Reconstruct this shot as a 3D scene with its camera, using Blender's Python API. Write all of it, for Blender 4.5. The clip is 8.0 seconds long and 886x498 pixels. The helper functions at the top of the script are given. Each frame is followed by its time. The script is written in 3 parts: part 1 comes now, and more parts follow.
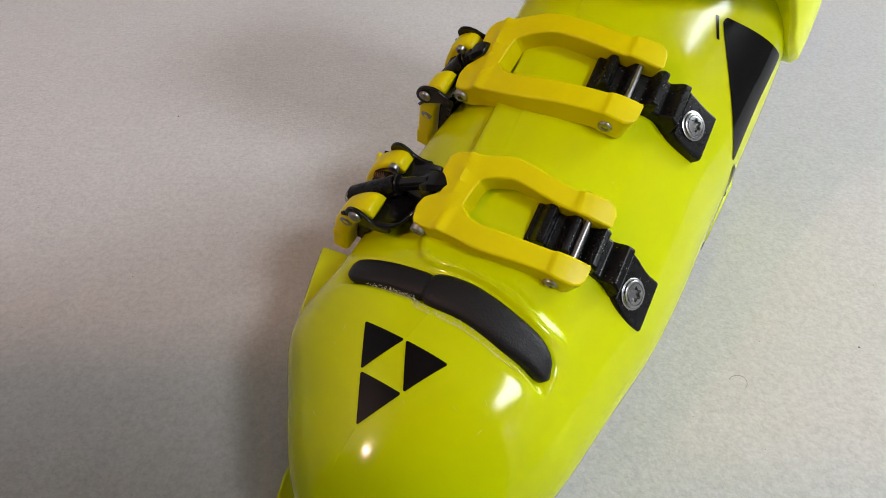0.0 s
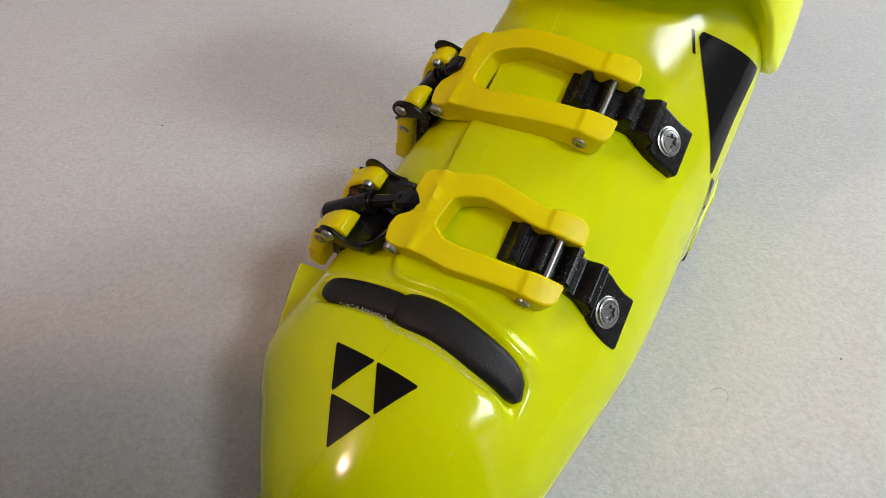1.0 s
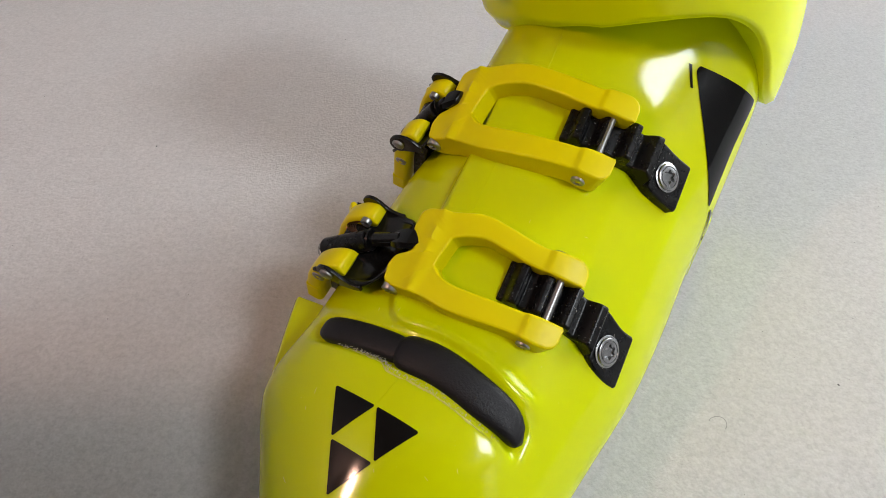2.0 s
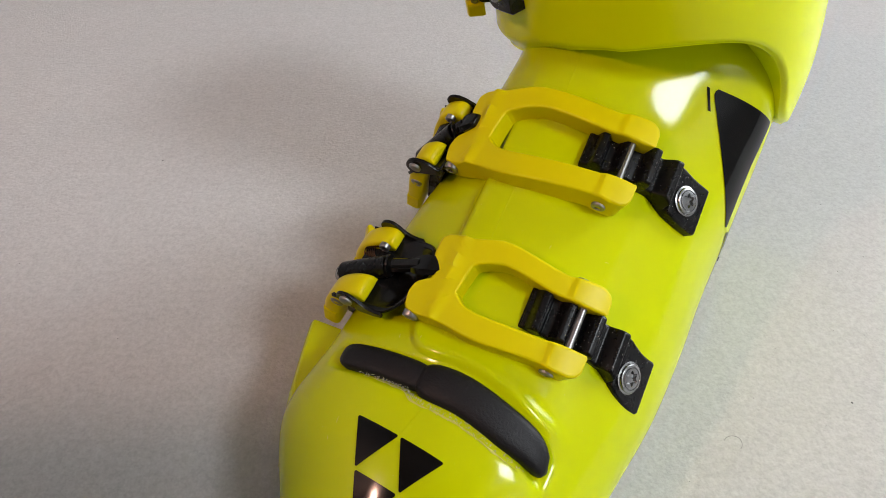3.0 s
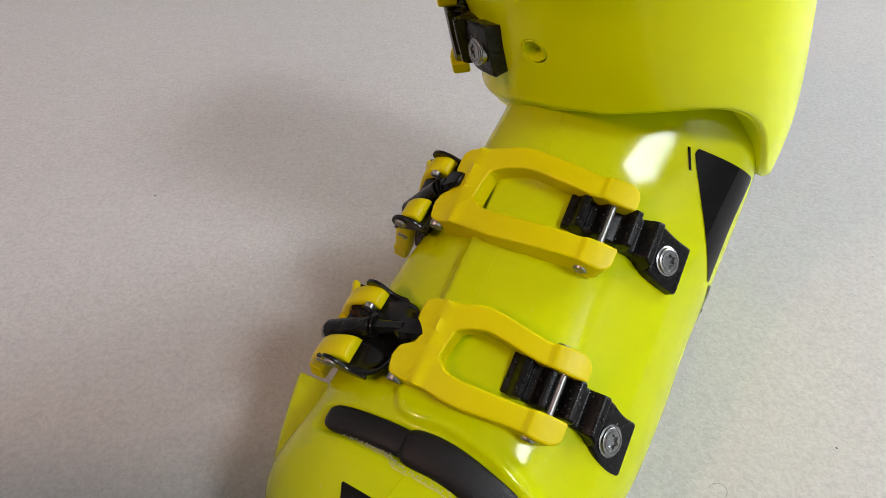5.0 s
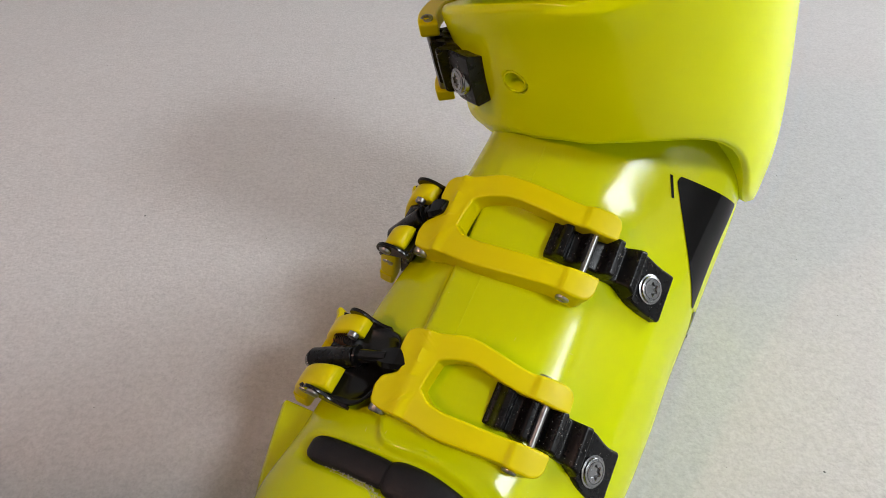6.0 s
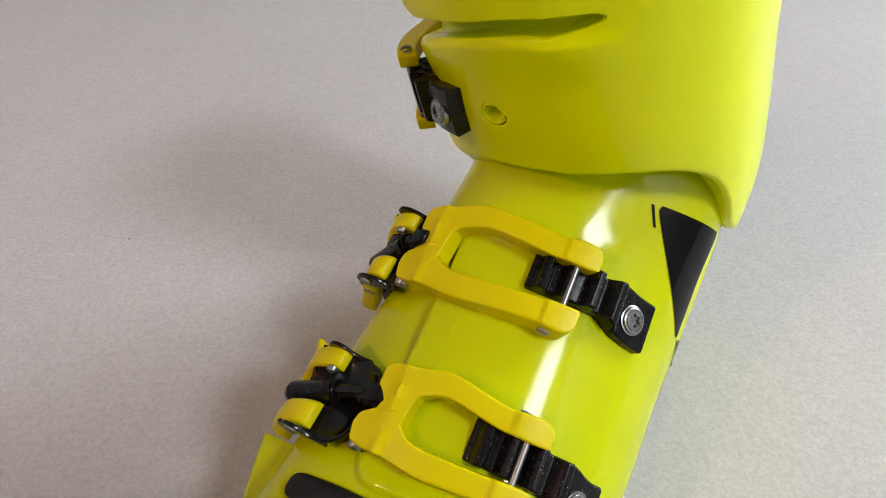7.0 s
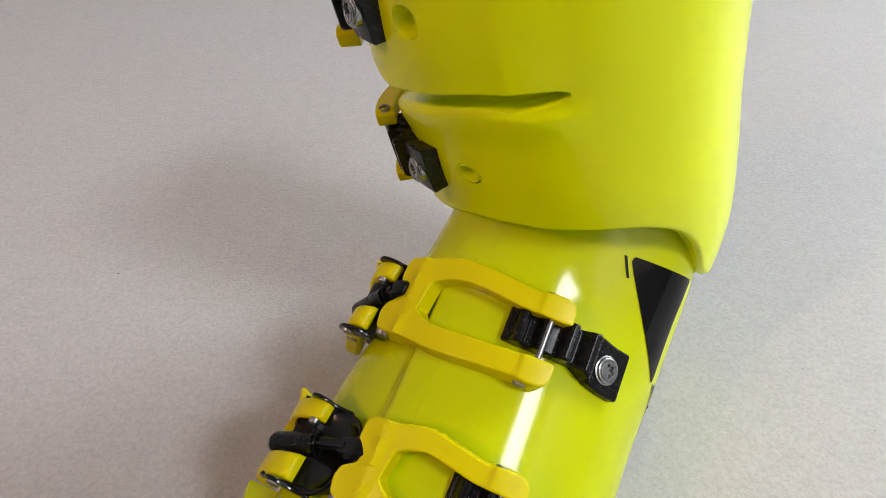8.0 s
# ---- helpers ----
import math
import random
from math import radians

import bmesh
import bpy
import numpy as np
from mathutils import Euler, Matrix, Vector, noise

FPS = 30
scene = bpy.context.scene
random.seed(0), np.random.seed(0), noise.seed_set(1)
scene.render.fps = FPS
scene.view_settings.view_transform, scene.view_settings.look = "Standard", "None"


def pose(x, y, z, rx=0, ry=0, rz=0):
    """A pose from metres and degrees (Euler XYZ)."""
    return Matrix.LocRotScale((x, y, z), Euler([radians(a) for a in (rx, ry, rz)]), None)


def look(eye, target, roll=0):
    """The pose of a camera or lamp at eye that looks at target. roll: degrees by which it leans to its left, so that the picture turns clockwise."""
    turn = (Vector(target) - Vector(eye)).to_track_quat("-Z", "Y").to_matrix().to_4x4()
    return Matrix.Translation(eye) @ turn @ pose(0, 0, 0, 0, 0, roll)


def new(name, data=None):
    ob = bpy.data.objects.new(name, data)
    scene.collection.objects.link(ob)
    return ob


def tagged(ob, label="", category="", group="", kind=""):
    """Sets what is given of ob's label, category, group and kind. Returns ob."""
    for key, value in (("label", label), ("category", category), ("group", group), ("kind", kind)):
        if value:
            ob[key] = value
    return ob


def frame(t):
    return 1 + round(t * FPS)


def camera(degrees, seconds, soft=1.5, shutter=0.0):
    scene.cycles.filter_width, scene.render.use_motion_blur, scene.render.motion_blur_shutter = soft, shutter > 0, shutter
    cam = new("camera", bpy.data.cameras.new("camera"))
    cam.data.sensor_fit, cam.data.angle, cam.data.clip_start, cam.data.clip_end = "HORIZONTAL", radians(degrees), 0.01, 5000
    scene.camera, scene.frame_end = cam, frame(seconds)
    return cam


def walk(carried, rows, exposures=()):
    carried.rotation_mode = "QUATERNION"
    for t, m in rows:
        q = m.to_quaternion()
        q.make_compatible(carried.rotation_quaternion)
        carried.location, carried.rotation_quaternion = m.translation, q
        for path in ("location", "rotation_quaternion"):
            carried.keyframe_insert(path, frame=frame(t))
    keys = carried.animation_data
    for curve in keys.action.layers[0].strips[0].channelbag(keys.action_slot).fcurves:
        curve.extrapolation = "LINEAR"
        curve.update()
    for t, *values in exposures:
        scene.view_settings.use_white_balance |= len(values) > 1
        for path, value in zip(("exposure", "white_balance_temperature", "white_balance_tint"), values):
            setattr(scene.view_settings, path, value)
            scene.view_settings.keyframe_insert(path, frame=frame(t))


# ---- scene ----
cam = camera(72.4, 8.0, soft=0.9)
METRES, EYE, TILT, LEAN, TURN = 0.1, 0.235, -45.2, 0.0, 0.0
ROWS = [
    (0.0, 0.0, 0.0, 0.0, -0.0, 0.0, -0.0),
    (0.5, 0.0473, 0.0135, 0.008, -0.08, -0.01, 0.13),
    (1.0, 0.0846, 0.0159, 0.0659, -0.19, -0.08, 0.28),
    (2.5, 0.0418, 0.0311, 0.2498, -0.94, -0.03, 0.77),
    (3.0, -0.0133, 0.0339, 0.2855, -1.12, 0.09, 0.84),
    (3.5, -0.0187, 0.031, 0.319, -1.19, 0.21, 0.89),
    (4.0, -0.0032, 0.0212, 0.3638, -1.24, 0.31, 0.9),
    (4.5, 0.019, 0.0156, 0.4311, -1.25, 0.35, 0.94),
    (6.0, 0.0981, 0.0016, 0.5581, -1.44, 1.39, 1.08),
    (6.5, 0.1297, 0.0174, 0.5855, -1.75, 2.01, 1.27),
    (7.0, 0.1521, 0.019, 0.6359, -1.96, 2.36, 1.39),
    (7.5, 0.1809, -0.0206, 0.7174, -2.13, 2.59, 1.61),
    (8.0, 0.2174, -0.0513, 0.8067, -2.4, 2.97, 1.87),
]
walk(cam, [(t, pose(0, 0, EYE, TILT, LEAN, TURN) @ pose(METRES * x, METRES * y, METRES * z, 90 + pitch, roll, yaw)) for t, x, y, z, yaw, pitch, roll in ROWS])

# ---- light ----
world = bpy.data.worlds.new("sky")
scene.world = world
world.use_nodes = True
wn, wl = world.node_tree.nodes, world.node_tree.links
sky = wn.new("ShaderNodeTexSky")
sky.sky_type = "NISHITA"
sky.sun_disc = False
sky.sun_elevation, sky.sun_rotation = radians(35), radians(60)
wn["Background"].inputs["Strength"].default_value = 0.1
wl.new(sky.outputs[0], wn["Background"].inputs["Color"])

ROOM = (-1.3, 2.3, -1.9, 2.4, 2.3)  # x0, x1, y0, y1, height
SKYLIGHT = (1.6, -1.22, 0.41, 0.37)  # middle of the roof window in the ceiling, half width, half depth
BIG = (0.3, 1.85, 0.3, 2.1)  # y0, y1, z0, z1 of an east opening with a glowing sheet added as fill light
BULB = (-1.06, -0.48, 1.3)


def area(name, eye, target, sx, sy, watts, colour):
    lamp = bpy.data.lights.new(name, "AREA")
    lamp.shape, lamp.size, lamp.size_y, lamp.energy, lamp.color = "RECTANGLE", sx, sy, watts, colour
    ob = new(name, lamp)
    ob.matrix_world = look(eye, target)
    return ob


DAY = (0.89, 0.95, 1.0)
area("skylight_daylight", (SKYLIGHT[0], SKYLIGHT[1], ROOM[4] + 0.12), (SKYLIGHT[0], SKYLIGHT[1], 0), 2 * SKYLIGHT[2] - 0.01, 2 * SKYLIGHT[3] - 0.01, 78.0, DAY)


# ---- materials ----
def material(name, colour, rough=0.4, metal=0.0, coat=0.0, var=0.06, scale=60.0, bump=0.0, bump_scale=400.0, spec=0.5, sss=0.0):
    m = bpy.data.materials.new(name)
    m.use_nodes = True
    n, l = m.node_tree.nodes, m.node_tree.links
    b = n["Principled BSDF"]
    tc = n.new("ShaderNodeTexCoord")
    nz = n.new("ShaderNodeTexNoise")
    nz.inputs["Scale"].default_value, nz.inputs["Detail"].default_value = scale, 6
    l.new(tc.outputs["Object"], nz.inputs["Vector"])
    ramp = n.new("ShaderNodeMix")
    ramp.data_type = "RGBA"
    lo = [c * (1 - var) for c in colour]
    hi = [min(1, c * (1 + var)) for c in colour]
    ramp.inputs[6].default_value, ramp.inputs[7].default_value = (*lo, 1), (*hi, 1)
    l.new(nz.outputs["Fac"], ramp.inputs[0])
    l.new(ramp.outputs[2], b.inputs["Base Color"])
    mr = n.new("ShaderNodeMapRange")
    mr.inputs["To Min"].default_value, mr.inputs["To Max"].default_value = rough * 0.8, min(1, rough * 1.2)
    n2 = n.new("ShaderNodeTexNoise")
    n2.inputs["Scale"].default_value, n2.inputs["Detail"].default_value = scale * 6, 4
    l.new(tc.outputs["Object"], n2.inputs["Vector"])
    l.new(n2.outputs["Fac"], mr.inputs["Value"])
    l.new(mr.outputs[0], b.inputs["Roughness"])
    b.inputs["Metallic"].default_value = metal
    b.inputs["Coat Weight"].default_value = coat
    b.inputs["Coat Roughness"].default_value = 0.08
    b.inputs["Specular IOR Level"].default_value = spec
    if sss:
        b.inputs["Subsurface Weight"].default_value = sss
        b.inputs["Subsurface Radius"].default_value = (1.0, 1.0, 0.2)
        b.inputs["Subsurface Scale"].default_value = 0.006
    if bump:
        n3 = n.new("ShaderNodeTexNoise")
        n3.inputs["Scale"].default_value, n3.inputs["Detail"].default_value = bump_scale, 5
        l.new(tc.outputs["Object"], n3.inputs["Vector"])
        bp = n.new("ShaderNodeBump")
        bp.inputs["Strength"].default_value, bp.inputs["Distance"].default_value = bump, 0.001
        l.new(n3.outputs["Fac"], bp.inputs["Height"])
        l.new(bp.outputs[0], b.inputs["Normal"])
    return m


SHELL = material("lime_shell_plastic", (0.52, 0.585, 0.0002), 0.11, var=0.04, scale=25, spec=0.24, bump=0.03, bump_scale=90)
# cuff colour lifted well above the shell's to make up for weak light there
CUFF = material("lime_cuff_plastic_lightened", (0.78, 0.87, 0.0003), 0.2, var=0.04, scale=25, spec=0.26)
YELLOW = material("yellow_painted_alloy", (0.68, 0.59, 0.0003), 0.32, var=0.03, spec=0.15)
BLACK = material("black_plastic", (0.005, 0.005, 0.0055), 0.28, bump=0.05, bump_scale=900, spec=0.2)
RUBBER = material("dark_rubber", (0.009, 0.0085, 0.010), 0.5, bump=0.2, bump_scale=1200, spec=0.25)
ZINC = material("dull_zinc_steel", (0.30, 0.305, 0.31), 0.26, metal=1.0)
DECAL = material("black_ink", (0.003, 0.003, 0.003), 0.09, spec=0.15)
STEEL = material("steel", (0.3, 0.3, 0.295), 0.36, metal=1.0)
FLOOR = material("pale_grey_flooring", (0.51, 0.502, 0.495), 0.65, var=0.03, scale=14, bump=0.45, bump_scale=520)
fn, fl = FLOOR.node_tree.nodes, FLOOR.node_tree.links
fb = fn["Principled BSDF"]
smooth = fb.inputs["Base Color"].links[0].from_socket
coords = fn.new("ShaderNodeTexCoord")
grain = None
for scale, low, high, dark in ((330, 0.38, 0.60, 0.89), (800, 0.38, 0.60, 0.93), (90, 0.3, 0.7, 0.94)):
    tex = fn.new("ShaderNodeTexNoise")
    tex.inputs["Scale"].default_value, tex.inputs["Detail"].default_value, tex.inputs["Roughness"].default_value = scale, 4, 0.65
    fl.new(coords.outputs["Object"], tex.inputs["Vector"])
    ramp = fn.new("ShaderNodeMapRange")
    ramp.inputs["From Min"].default_value, ramp.inputs["From Max"].default_value = low, high
    ramp.inputs["To Min"].default_value, ramp.inputs["To Max"].default_value = dark, 1.03
    fl.new(tex.outputs["Fac"], ramp.inputs["Value"])
    if grain is None:
        grain = ramp.outputs[0]
    else:
        mul = fn.new("ShaderNodeMath")
        mul.operation = "MULTIPLY"
        fl.new(grain, mul.inputs[0])
        fl.new(ramp.outputs[0], mul.inputs[1])
        grain = mul.outputs[0]
tint = fn.new("ShaderNodeVectorMath")
tint.operation = "SCALE"
fl.new(smooth, tint.inputs[0])
fl.new(grain, tint.inputs["Scale"])
fl.new(tint.outputs[0], fb.inputs["Base Color"])
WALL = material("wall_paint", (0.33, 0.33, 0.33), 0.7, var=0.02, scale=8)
# dark brown for the unseen boxes added to block light
BLOCKER = material("dark_blocker_brown", (0.06, 0.045, 0.034), 0.7, var=0.05, scale=8)
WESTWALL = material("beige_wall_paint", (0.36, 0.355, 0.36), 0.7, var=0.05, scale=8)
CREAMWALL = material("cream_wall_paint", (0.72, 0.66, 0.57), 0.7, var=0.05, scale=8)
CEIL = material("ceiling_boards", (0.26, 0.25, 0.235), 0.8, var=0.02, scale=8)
GLOW = bpy.data.materials.new("warm_filament")
GLOW.use_nodes = True
gb = GLOW.node_tree.nodes["Principled BSDF"]
gb.inputs["Emission Color"].default_value, gb.inputs["Emission Strength"].default_value = (1, 0.56, 0.42, 1), 620
# emission of the unseen sheet added in the east to lift the fill light
FILL_SHEET = bpy.data.materials.new("east_fill_glow")
FILL_SHEET.use_nodes = True
cn, cl = FILL_SHEET.node_tree.nodes, FILL_SHEET.node_tree.links
cb = cn["Principled BSDF"]
cb.inputs["Base Color"].default_value, cb.inputs["Roughness"].default_value = (0.7, 0.7, 0.68, 1), 0.9
cb.inputs["Emission Color"].default_value = (*DAY, 1)
sep = cn.new("ShaderNodeSeparateXYZ")
cl.new(cn.new("ShaderNodeTexCoord").outputs["Generated"], sep.inputs[0])
fade = None
for axis in ("Y", "Z"):
    # the added glow is strongest in the middle and fades towards the edges
    curve = cn.new("ShaderNodeMath")
    curve.operation = "PINGPONG"
    curve.inputs[1].default_value = 0.5
    cl.new(sep.outputs[axis], curve.inputs[0])
    soft = cn.new("ShaderNodeMapRange")
    soft.interpolation_type = "SMOOTHSTEP"
    soft.inputs["From Min"].default_value, soft.inputs["From Max"].default_value = 0.0, 0.42
    cl.new(curve.outputs[0], soft.inputs["Value"])
    if fade is None:
        fade = soft.outputs[0]
    else:
        mul = cn.new("ShaderNodeMath")
        mul.operation = "MULTIPLY"
        cl.new(fade, mul.inputs[0])
        cl.new(soft.outputs[0], mul.inputs[1])
        fade = mul.outputs[0]
glow = cn.new("ShaderNodeMath")
glow.operation = "MULTIPLY"
glow.inputs[1].default_value = 18.5
cl.new(fade, glow.inputs[0])
cl.new(glow.outputs[0], cb.inputs["Emission Strength"])
GLOSS = material("gloss_black_enamel", (0.005, 0.005, 0.005), 0.16, var=0.1, spec=0.35)
COPPER = material("coppery_spring_wire", (0.24, 0.12, 0.07), 0.35, metal=1.0)
SCUFF = material("scuffed_residue", (0.55, 0.53, 0.36), 0.8, var=0.7, scale=900, bump=0.8, bump_scale=1500)
PALE = material("scuffed_pale_plastic", (0.6, 0.57, 0.12), 0.6, var=0.25, scale=500, bump=0.5, bump_scale=1500)
LINER = material("grey_liner_fabric", (0.04, 0.04, 0.045), 0.9, bump=0.4)
LINT = material("grey_lint", (0.22, 0.22, 0.22), 0.9)
PALEDUST = material("pale_dust", (0.5, 0.49, 0.46), 0.9)
SOLE = material("black_sole", (0.02, 0.02, 0.02), 0.5)


# ---- mesh helpers: lengths in millimetres in the boot's own frame ----
MM = 0.001


def part(name, bm, mat, parent=None, label="", smooth=True, bevel=0.0, segments=2):
    me = bpy.data.meshes.new(name)
    bmesh.ops.recalc_face_normals(bm, faces=bm.faces)
    bm.to_mesh(me)
    bm.free()
    me.materials.append(mat)
    if smooth:
        me.polygons.foreach_set("use_smooth", [True] * len(me.polygons))
        if bevel == 0:
            me.set_sharp_from_angle(angle=radians(50))
    ob = new(name, me)
    ob.parent = parent
    if bevel:
        mod = ob.modifiers.new("bevel", "BEVEL")
        mod.width, mod.segments, mod.limit_method, mod.angle_limit = bevel * MM, segments, "ANGLE", radians(35)
        wn_ = ob.modifiers.new("normals", "WEIGHTED_NORMAL")
        wn_.keep_sharp = True
    if label:
        tagged(ob, label)
    return ob


def grid(bm, rows, closed=False, caps=False):
    """Quads between rows of points, given in millimetres."""
    vs = [[bm.verts.new(Vector(p) * MM) for p in r] for r in rows]
    for a, b in zip(vs, vs[1:]):
        n = len(a)
        for i in range(n if closed else n - 1):
            j = (i + 1) % n
            bm.faces.new((a[i], a[j], b[j], b[i]))
    if caps:
        bm.faces.new(list(reversed(vs[0])))
        bm.faces.new(vs[-1])
    return vs


def spline(xs, ys, x):
    """Smooth interpolation through (xs, ys), held flat outside."""
    if x <= xs[0]:
        return ys[0]
    if x >= xs[-1]:
        return ys[-1]
    k = max(i for i in range(len(xs) - 1) if xs[i] <= x)

    def slope(i):
        if i == 0 or i == len(xs) - 1:
            j = min(max(i, 1), len(xs) - 1)
            return (ys[j] - ys[j - 1]) / (xs[j] - xs[j - 1])
        return (ys[i + 1] - ys[i - 1]) / (xs[i + 1] - xs[i - 1])
    d = xs[k + 1] - xs[k]
    t = (x - xs[k]) / d
    a, b, ma, mb = ys[k], ys[k + 1], slope(k) * d, slope(k + 1) * d
    return (2 * t**3 - 3 * t**2 + 1) * a + (t**3 - 2 * t**2 + t) * ma + (3 * t**2 - 2 * t**3) * b + (t**3 - t**2) * mb


def step(a, b, x):
    t = min(1, max(0, (x - a) / (b - a)))
    return t * t * (3 - 2 * t)


# ---- room ----
def box(bm, x0, x1, y0, y1, z0, z1):
    r = bmesh.ops.create_cube(bm, size=1)
    for v in r["verts"]:
        v.co = ((x0 + x1) / 2 + v.co.x * (x1 - x0), (y0 + y1) / 2 + v.co.y * (y1 - y0), (z0 + z1) / 2 + v.co.z * (z1 - z0))


def slab(name, x0, x1, y0, y1, z0, z1, mat, label, category):
    bm = bmesh.new()
    box(bm, x0, x1, y0, y1, z0, z1)
    return tagged(part(name, bm, mat, smooth=False), label, category, kind="structure")


X0, X1, Y0, Y1, H = ROOM
slab("floor", X0 - 0.2, X1 + 0.2, Y0 - 0.2, Y1 + 0.2, -0.1, 0, FLOOR, "pale grey speckled matt floor surface", "floor")
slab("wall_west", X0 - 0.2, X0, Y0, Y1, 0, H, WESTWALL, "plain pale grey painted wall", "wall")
# unseen boxes added to keep light off the floor left of the toe
bm = bmesh.new()
box(bm, -0.398, 0.16, -0.13, -0.08, 0, 0.42)
box(bm, -0.85, -0.40, -0.13, -0.08, 0, 0.5)
tagged(part("light_blocker", bm, BLOCKER, smooth=False), "unseen low dark brown boxes added to block light", "wall", kind="structure")
bm = bmesh.new()
for y0, y1, z0, z1 in ((Y0, BIG[0], 0, H), (BIG[1], Y1, 0, H), (BIG[0], BIG[1], 0, BIG[2]), (BIG[0], BIG[1], BIG[3], H)):
    box(bm, X1, X1 + 0.2, y0, y1, z0, z1)
tagged(part("wall_east", bm, WALL, smooth=False), "greige painted wall with an opening for the added fill light", "wall", kind="structure")
# frame made up to hold the added fill sheet
bm = bmesh.new()
for y0, y1, z0, z1 in ((BIG[0] + 0.002, BIG[0] + 0.04, BIG[2], BIG[3]), (BIG[1] - 0.04, BIG[1] - 0.002, BIG[2], BIG[3]), (BIG[0] + 0.04, BIG[1] - 0.04, BIG[2] + 0.002, BIG[2] + 0.04), (BIG[0] + 0.04, BIG[1] - 0.04, BIG[3] - 0.04, BIG[3] - 0.002)):
    box(bm, X1 + 0.01, X1 + 0.05, y0, y1, z0, z1)
tagged(part("fill_sheet_frame", bm, WALL, smooth=False), "greige frame round the added fill light sheet", "window", kind="structure")
# glowing folded sheet, added as fill light from the east
bm = bmesh.new()
folds = 240
grid(bm, [[((X1 + 0.075 + 0.012 * math.sin(k * 0.9) + 0.004 * math.sin(k * 2.3)) * 1000, (BIG[0] + 0.04 + (BIG[1] - BIG[0] - 0.08) * k / folds) * 1000, z * 1000) for k in range(folds + 1)] for z in (BIG[2] + 0.041, BIG[3] - 0.041)])
tagged(part("curtain", bm, FILL_SHEET), "folded white glowing sheet added as unseen fill light", "curtain", kind="structure")
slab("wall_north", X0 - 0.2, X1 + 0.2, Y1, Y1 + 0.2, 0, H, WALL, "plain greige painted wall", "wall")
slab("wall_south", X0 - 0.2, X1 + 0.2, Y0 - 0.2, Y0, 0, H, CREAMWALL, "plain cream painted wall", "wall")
A, B, C, D = SKYLIGHT[0] - SKYLIGHT[2], SKYLIGHT[0] + SKYLIGHT[2], SKYLIGHT[1] - SKYLIGHT[3], SKYLIGHT[1] + SKYLIGHT[3]
bm = bmesh.new()
for x0, x1, y0, y1 in ((X0 - 0.2, A, Y0 - 0.2, Y1 + 0.2), (B, X1 + 0.2, Y0 - 0.2, Y1 + 0.2), (A, B, Y0 - 0.2, C), (A, B, D, Y1 + 0.2)):
    box(bm, x0, x1, y0, y1, H, H + 0.15)
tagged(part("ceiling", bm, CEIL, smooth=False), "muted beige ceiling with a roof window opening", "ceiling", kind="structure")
bm = bmesh.new()
for x0, x1, y0, y1 in ((A + 0.002, A + 0.03, C, D), (B - 0.03, B - 0.002, C, D), (A + 0.03, B - 0.03, C + 0.002, C + 0.03), (A + 0.03, B - 0.03, D - 0.03, D - 0.002)):
    box(bm, x0, x1, y0, y1, H + 0.03, H + 0.08)
tagged(part("window_1", bm, WALL, smooth=False), "greige roof window frame in the ceiling", "window", kind="structure")
lamp = new("ceiling_lamp")
lamp.location = (BULB[0], BULB[1], H)
tagged(lamp, "small warm bulb lamp hanging from the beige ceiling", "lamp")
bm = bmesh.new()
bmesh.ops.create_cone(bm, cap_ends=True, segments=24, radius1=0.05, radius2=0.045, depth=0.02, matrix=Matrix.Translation((0, 0, -0.012)))
bmesh.ops.create_cone(bm, cap_ends=True, segments=16, radius1=0.018, radius2=0.016, depth=0.05, matrix=Matrix.Translation((0, 0, BULB[2] - H + 0.04)))
bmesh.ops.create_cone(bm, cap_ends=True, segments=10, radius1=0.003, radius2=0.003, depth=H - BULB[2] - 0.09, matrix=Matrix.Translation((0, 0, -(H - BULB[2] - 0.09) / 2 - 0.02)))
part("lamp_holder", bm, WALL, lamp)
bm = bmesh.new()
bmesh.ops.create_uvsphere(bm, u_segments=24, v_segments=16, radius=0.035, matrix=Matrix.Translation((0, 0, BULB[2] - H)))
bulb = part("bulb", bm, GLOW, lamp, "warm glowing glass bulb")

# ---- ski boot: x to the inner side of the foot, y towards the heel ----
boot = new("ski_boot")
boot.matrix_world = pose(0.02, 0.13, 0, 0, 0, -28.69)
tagged(boot, "lime-yellow alpine ski boot with yellow buckles standing on pale floor", "ski boot")


U = (-90, -55, -29, 0, 30, 60, 90, 122, 150, 215)
VL = (-58, -63, -72.5, -71, -71, -70, -65, -53, -50, -48)
VM = (31.5, 34.5, 39.5, 45.0, 50.5, 53, 54, 56, 57, 57)
VC = (-12, -12, -12, -12, -12, -13, -13, -14, -14, -14)
ZT = (62, 71, 81, 89, 99, 112, 127, 151.6, 177, 184)
Z0 = (34, 38, 42, 46, 50, 55, 62, 80, 96, 100)
TOE_U, TOE_END = -26, -86


def power(u, inner=True):
    """Squareness of the section at u, on the inner or the outer side."""
    if inner:
        return spline((-90, -30, 10, 60, 118, 142, 165), (1.85, 1.85, 1.86, 1.86, 2.04, 2.4, 2.8), u)
    return spline((0, 60, 122, 142, 165), (2.25, 2.25, 2.35, 2.6, 2.9), u)


